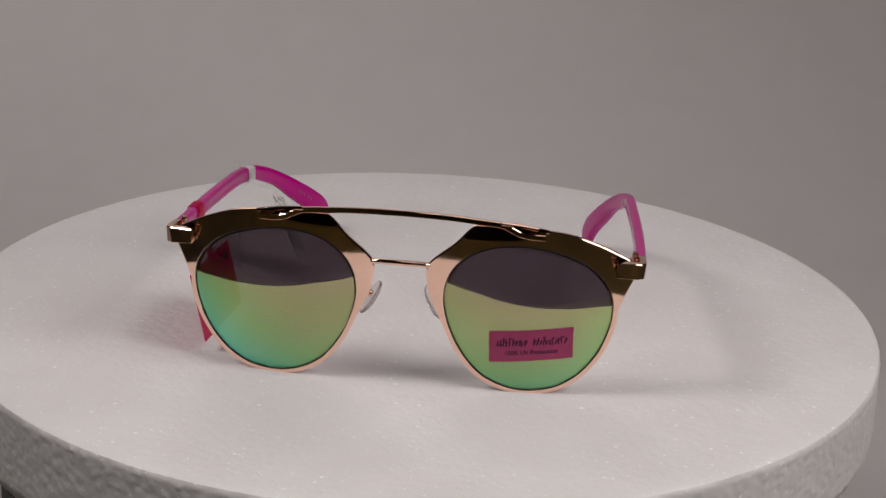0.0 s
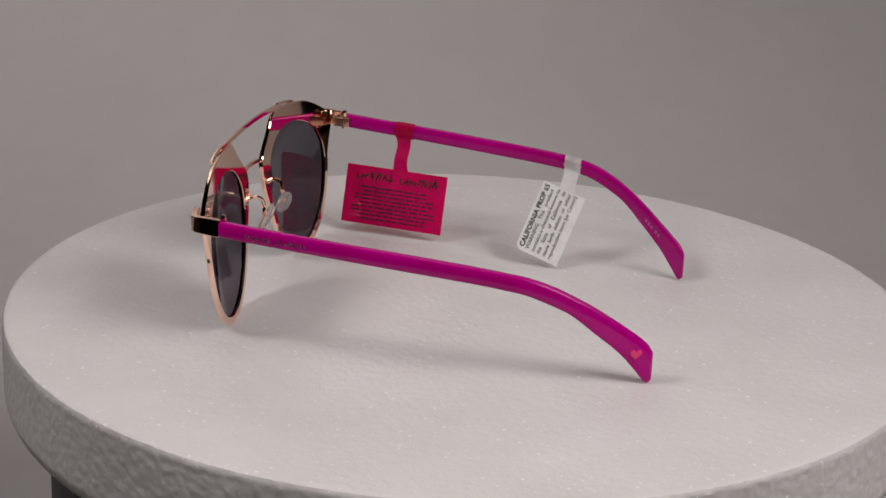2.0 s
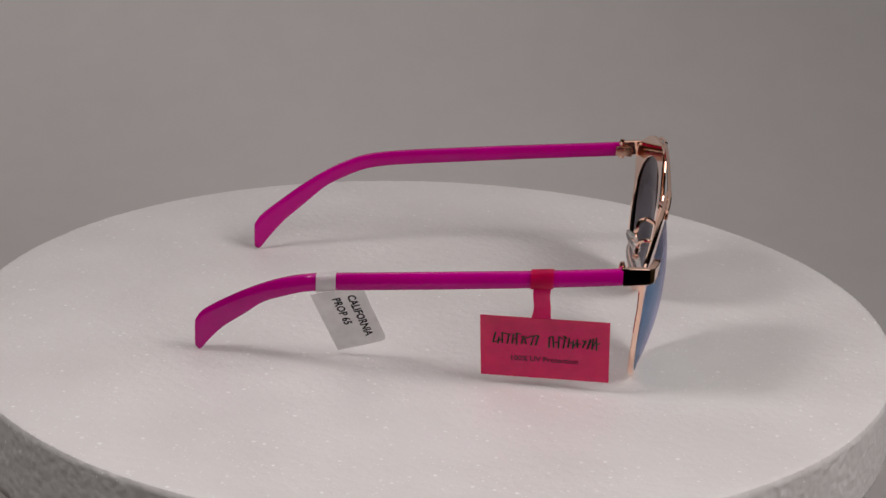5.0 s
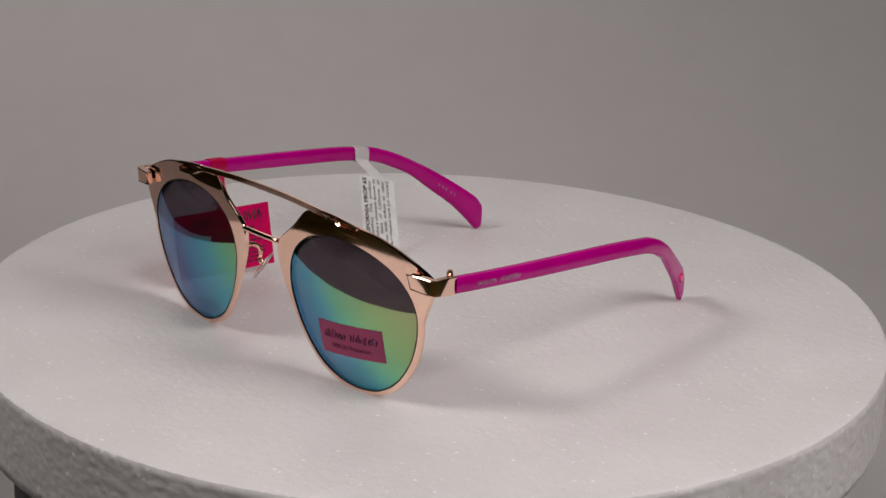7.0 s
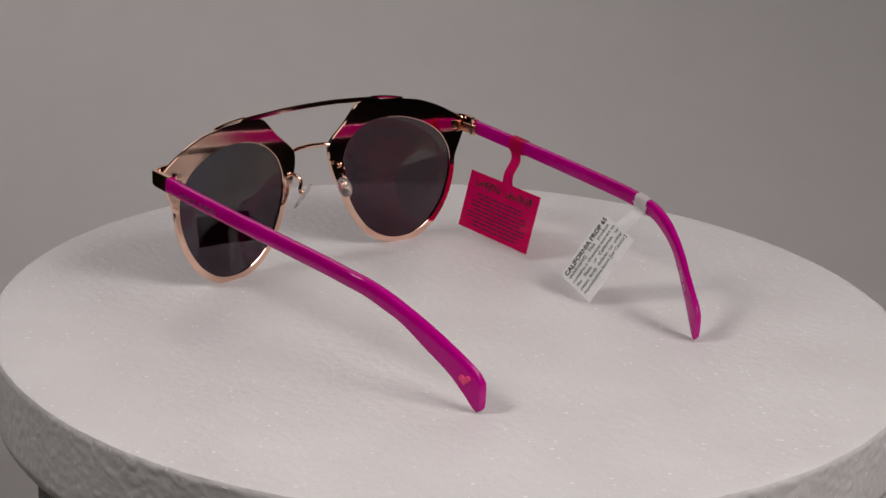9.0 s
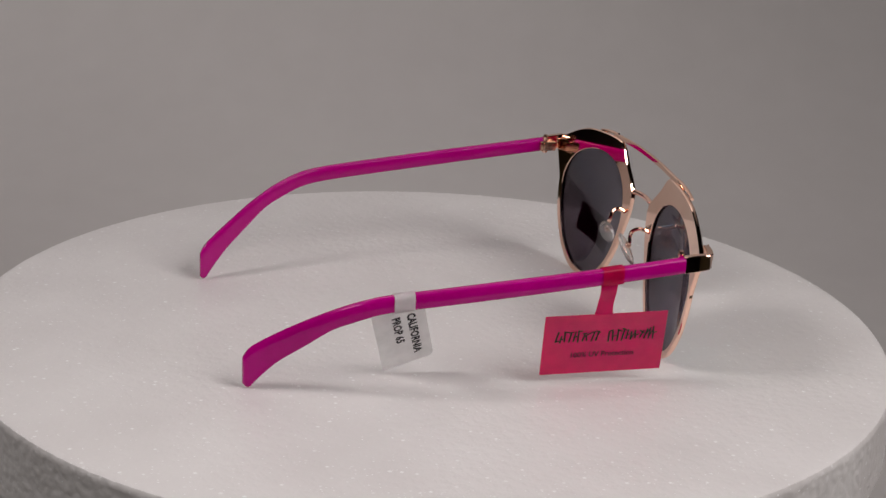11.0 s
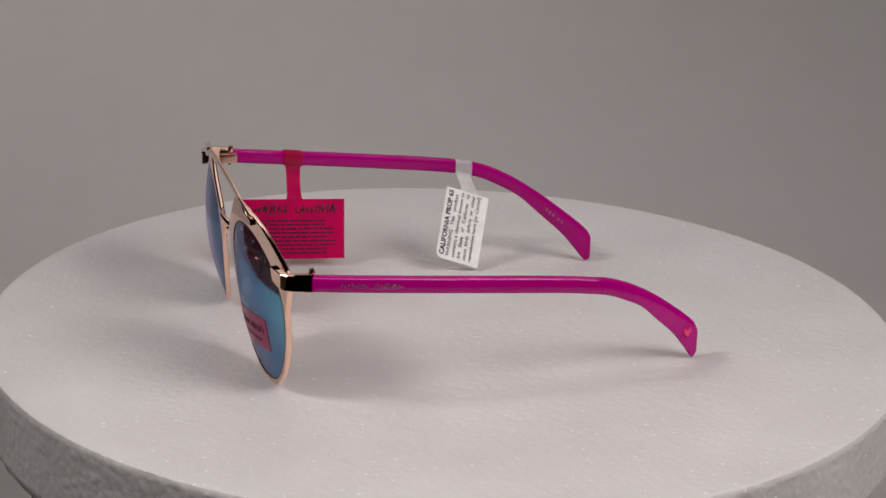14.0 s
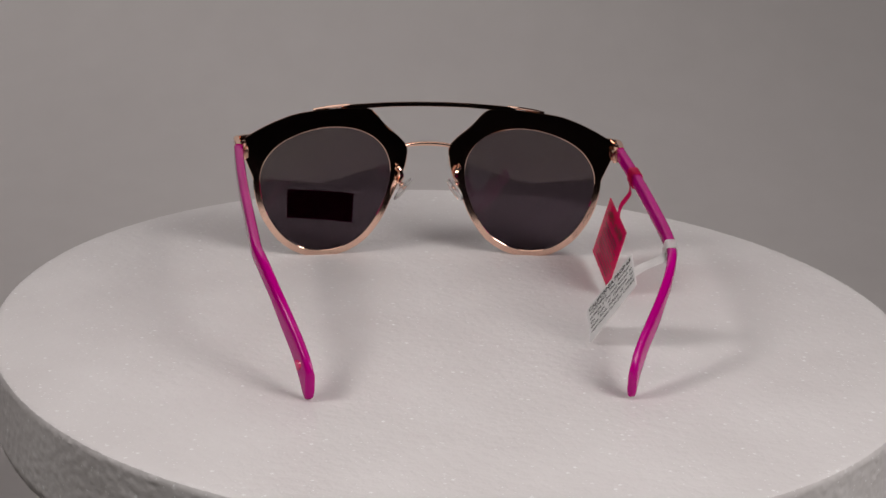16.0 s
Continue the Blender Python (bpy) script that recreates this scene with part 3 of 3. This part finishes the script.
def build_sunglasses():
    glasses = new("sunglasses")
    tagged(glasses, "rose-gold metal sunglasses with mirrored lenses and magenta temples", "sunglasses")
    for side in (-1, 1):
        build_rim(side, glasses)
        lens = build_lens(side, glasses)
        if side == 1:
            sticker, bm, spot = build_sticker(lens)
            part("wordmark", bm, PURPLE_INK, lens, "dark drawn strokes on the sticker", smooth=False)
            line = words_on("100% UV Protection", lambda u, w: spot(0.2 + 0.62 * u, 0.22 + 0.15 * w),
                            lambda p: Vector((p.x, lens_surface(p.x, p.y) - 0.22, p.y)))
            line.materials.append(PURPLE_INK)
            print_line = new("small_print", line)
            print_line.parent = lens
            print_line["label"] = "line of small dark print on the sticker"
        temple = build_temple(side, glasses)
        if side == 1:
            build_temple_marks(temple)
        else:
            bm = bmesh.new()
            for k, f in enumerate((0, 1.1, 2.2, 3.9, 5.0)):
                top, low, x = temple_at(122.5 + f, -1)
                at, mid = 122.5 + f, low + 0.45 * (top - low)
                bm.faces.new([bm.verts.new((-x + 1.78 + 0.35 * (y - at), y, z)) for y, z in ((at, mid - 0.5), (at + 0.7, mid - 0.8), (at + 0.9, mid + 0.3), (at + 0.2, mid + 0.6))])
            part("print", bm, PALE_PRINT, temple, "tiny pale print inside the tip", smooth=False)
        build_end_piece(side, glasses)
        build_nose_pad(side, glasses)
    build_bars(glasses)
    finish(glasses)
    return glasses


def finish(thing):
    """From millimetres at the sunglasses' own front to metres about the turntable's axis."""
    done = set()
    for ob in thing.children_recursive:
        if ob.data.name not in done:
            done.add(ob.data.name)
            ob.data.transform(PLACE @ Matrix.Diagonal((MM, MM, MM, 1)))


# ---- the tags ----


def plate(corners, thick):
    """A card from its corners bottom left, bottom right, top right, top left; gives its laying function and normal."""
    bl, br, tr, tl = (Vector(c) for c in corners)

    def lay(u, w):
        return (bl * (1 - u) + br * u) * (1 - w) + (tl * (1 - u) + tr * u) * w
    normal = (br - bl).cross(tl - bl).normalized()
    return lay, normal


def card(outline, lay, normal, thick, bow=0.0, steps=1):
    bm = bmesh.new()
    pts = [lay(u, w) + normal * bow * (4 * u * (1 - u)) for u, w in outline]
    front = [bm.verts.new(p + normal * thick / 2) for p in pts]
    back = [bm.verts.new(p - normal * thick / 2) for p in pts]
    bm.faces.new(front), bm.faces.new(back[::-1])
    for k in range(len(front)):
        bm.faces.new((front[k - 1], front[k], back[k], back[k - 1]))
    return bm


def text_mesh(words, height, bold=0.0):
    curve = bpy.data.curves.new("words", "FONT")
    curve.body, curve.size, curve.resolution_u, curve.offset = words, height, 2, 0.012 + bold
    ob = new("words", curve)
    mesh = bpy.data.meshes.new_from_object(ob.evaluated_get(bpy.context.evaluated_depsgraph_get()))
    bpy.data.objects.remove(ob)
    return mesh


def words_on(words, spread, lay):
    """Words fitted to a unit field, spread over a surface and laid on it."""
    mesh = text_mesh(words, 1.0, 0.01)
    xs = [v.co.x for v in mesh.vertices]
    left, wide = min(xs), max(xs) - min(xs)
    for v in mesh.vertices:
        v.co = lay(spread((v.co.x - left) / wide, v.co.y / 0.72))
    return mesh


def print_words(words, place, along, up, width, height, mat, parent):
    """Words laid at a place, running along one way and standing up another, fitted to a width."""
    mesh = text_mesh(words, 1.0, 0.02 if words.isupper() else 0.0)
    xs = [v.co.x for v in mesh.vertices]
    ys = [v.co.y for v in mesh.vertices]
    wide, tall = max(xs) - min(xs), 0.72
    for v in mesh.vertices:
        v.co = place + along * ((v.co.x - min(xs)) / wide * width) + up * (v.co.y / tall * height)
    mesh.materials.append(mat)
    ob = new("print", mesh)
    ob.parent = parent
    ob["label"] = "black printed words " + words.lower().split(" ")[0]
    return ob


def loop_round(y, half, side, mat_parent, mat, name, label):
    """A band that goes round a temple."""
    bm = bmesh.new()
    rings = []
    for f in (-1, -0.33, 0.33, 1):
        yy = y + f * half
        top, low, x = temple_at(yy, side)
        mid, tall = (top + low) / 2, (top - low) / 2 + 0.28
        rings.append([bm.verts.new((side * x + a, yy, mid + b)) for a, b in oval(2.1, tall, 16, 0.5)])
    for one, two in zip(rings, rings[1:]):
        for k in range(16):
            bm.faces.new((one[k - 1], one[k], two[k], two[k - 1]))
    bmesh.ops.solidify(bm, geom=bm.faces[:], thickness=0.18)
    return part(name, bm, mat, mat_parent, label)


def strap(points, half, mat, parent, along):
    """A flat strip through the points, wide along one direction."""
    path = smooth_curve(points, 6)
    bm = bmesh.new()
    rows = [[bm.verts.new(p + along * half * s * (1 + 0.25 * abs(2 * i / (len(path) - 1) - 1) ** 3)) for s in (-1, -0.3, 0.3, 1)] for i, p in enumerate(path)]
    for a, b in zip(rows, rows[1:]):
        for k in range(3):
            bm.faces.new((a[k], a[k + 1], b[k + 1], b[k]))
    bmesh.ops.solidify(bm, geom=bm.faces[:], thickness=0.2)
    return part("strap", bm, mat, parent)


def bars(lay, normal, rows, left, right, low, high, seed, lift, wide):
    """Rows of words too small to read, as plain bars."""
    rng = random.Random(seed)
    bm = bmesh.new()
    for r in range(rows):
        w = high - (high - low) * r / (rows - 1)
        inset = rng.uniform(0.0, 0.14)
        u, end = left + inset * (right - left), right - inset * (right - left)
        while u < end - 0.02:
            stop = min(end, u + rng.uniform(0.03, 0.11))
            a, b = Vector((u, w)), Vector((stop, w))
            bm.faces.new([bm.verts.new(lay(p, q) + normal * lift) for p, q in ((u, w - wide), (stop, w - wide), (stop, w + wide), (u, w + wide))])
            u = stop + 0.014
    return bm


def wordmark_bars(lay, normal, left, right, low, high, seed, lift, pen, shape):
    bm = bmesh.new()
    for (u0, w0), (u1, w1), wide in script_strokes(left, right, low, high, 21, seed):
        a, b = Vector((u0 * shape, w0)), Vector((u1 * shape, w1))
        way = b - a
        across = Vector((-way.y, way.x)).normalized() * pen * wide
        bm.faces.new([bm.verts.new(lay(p.x / shape, p.y) + normal * lift) for p in (a - across, b - across, b + across, a + across)])
    return bm


def build_pink_tag():
    tag = new("brand_tag")
    tagged(tag, "pink plastic hang tag with dark print looped on a temple", "hang tag")
    corners = ((-61.4, 8.8, 3.4), (-59.0, 47.4, 2.4), (-64.0, 48.2, 23.4), (-66.4, 9.6, 24.4))
    lay, normal = plate(corners, 0.35)
    if normal.x < 0:
        normal = -normal
    part("card", card([(0, 0), (1, 0), (1, 1), (0, 1)], lay, normal, 0.35), PINK_FILM, tag, "flat pink card", smooth=False)
    along = (Vector(corners[2]) - Vector(corners[3])).normalized()
    top, low, x = temple_at(30.0, -1)
    root = lay(0.53, 0.985)
    strap([root, root + Vector((-0.6, -0.2, 4.0)), Vector((-x + 1.4, 30.2, low - 3.0)), Vector((-x + 1.9, 30.0, low + 0.6))], 2.5, PINK_FILM, tag, along)
    loop_round(30.2, 3.3, -1, tag, PINK_FILM, "loop", "pink film loop round the temple")
    # inner face: drawn wordmark and a block of small print; outer face: wordmark and one line
    part("wordmark", wordmark_bars(lay, normal, 0.10, 0.92, 0.74, 0.92, 4, 0.25, 0.012, 1.8), INK, tag, "black drawn strokes", smooth=False)
    part("small_print", bars(lay, normal, 9, 0.08, 0.92, 0.10, 0.64, 5, 0.25, 0.014), PURPLE_INK, tag, "rows of dark small print", smooth=False)
    flip = lambda u, w: lay(1 - u, w)
    part("wordmark", wordmark_bars(flip, -normal, 0.08, 0.92, 0.52, 0.76, 6, 0.25, 0.013, 1.8), INK, tag, "black drawn strokes", smooth=False)
    line = words_on("100% UV Protection", lambda u, w: (0.24 + 0.52 * u, 0.28 + 0.09 * w), lambda p: flip(*p) - normal * 0.25)
    line.materials.append(PURPLE_INK)
    print_line = new("small_print", line)
    print_line.parent = tag
    print_line["label"] = "row of dark small print"
    finish(tag)
    return tag


def build_white_tag():
    tag = new("warning_tag")
    tagged(tag, "white paper warning tag with black print looped on a temple", "warning tag")
    bl, br, tl = Vector((-45.4, 77.8, 5.8)), Vector((-44.0, 93.4, 0.6)), Vector((-57.4, 85.0, 28.2))
    tr = tl + (br - bl)
    lay, normal = plate((bl, br, tr, tl), 0.3)
    if normal.x < 0:
        normal = -normal
    outline = [(0.12, 0), (1, 0), (1, 1), (0, 1), (0, 0.08), (0.03, 0.03)]
    part("card", card(outline, lay, normal, 0.3), WHITE_CARD, tag, "white paper card", smooth=False)
    along = (tr - tl).normalized()
    top, low, x = temple_at(93.5, -1)
    root = lay(0.56, 0.985)
    strap([root, root * 0.55 + Vector((-x + 2.5, 93.6, low)) * 0.45 + Vector((0.6, 0, 0)), Vector((-x + 2.5, 93.6, low + 0.4)), Vector((-x + 2.35, 93.7, low + 3.0))],
          2.7, WHITE_CARD, tag, Vector((0.0, 1.0, -0.1)).normalized())
    loop_round(93.8, 3.0, -1, tag, WHITE_CARD, "loop", "white paper loop round the temple")
    up_way, side_way = (tl - bl), (br - bl)
    along, down = up_way.normalized(), side_way.normalized()
    lift = normal * 0.22
    lines = [("CALIFORNIA PROP 65", 0.17, 1.8, 0.92), ("WARNING   This   product", 0.29, 1.35, 0.88), ("contains a chemical known to", 0.42, 1.35, 0.92),
             ("the   State   of   California   to", 0.55, 1.35, 0.92), ("cause  birth  defects  or  other", 0.68, 1.35, 0.92), ("reproductive harm [or Cancer]", 0.81, 1.35, 0.92)]
    for words, u, tall, wide in lines:
        print_words(words, lay(u, 0.05) + lift, along, -down, up_way.length * wide, tall, INK, tag)
    # outer face
    for words, u, tall, start, wide in (("CALIFORNIA", 0.35, 2.6, 0.86, 0.72), ("PROP 65", 0.64, 2.6, 0.86, 0.46)):
        print_words(words, lay(u, start) - lift, -along, -down, up_way.length * wide, tall, INK, tag)
    finish(tag)
    return tag


build_setting()
foam_disc = build_foam_disc()
turntable = build_turntable()
sunglasses = build_sunglasses()
pink_tag = build_pink_tag()
white_tag = build_white_tag()


def turned(t):
    """The turntable's angle in degrees; it slows once in every turn."""
    angles = (707.94, 675.35, 651.1, 633.29, 612.38, 586.53, 559.33, 529.24, 499.25, 470.15, 439.3, 406.4, 373.14, 340.11, 308.82, 285.71, 265.08,
              241.52, 217.28, 187.7, 157.41, 128.25, 99.26, 67.65, 33.81, 1.14, -31.78, -59.84, -79.18, -100.51, -124.22, -150.13, -178.53)
    k = min(int(t * 2), 31)
    f = t * 2 - k
    p0, p1, p2, p3 = (angles[min(max(k + j, 0), 32)] for j in (-1, 0, 1, 2))
    if k == 0:
        p0 = 2 * p1 - p2
    if k == 31:
        p3 = 2 * p2 - p1
    return 0.5 * (2 * p1 + (p2 - p0) * f + (2 * p0 - 5 * p1 + 4 * p2 - p3) * f * f + (3 * p1 - p0 - 3 * p2 + p3) * f ** 3)


def motions():
    rows = [(k / 5, pose(0, 0, 0, 0, 0, turned(k / 5))) for k in range(81)]
    for thing in (foam_disc, turntable, sunglasses, pink_tag, white_tag):
        walk(thing, rows)


motions()
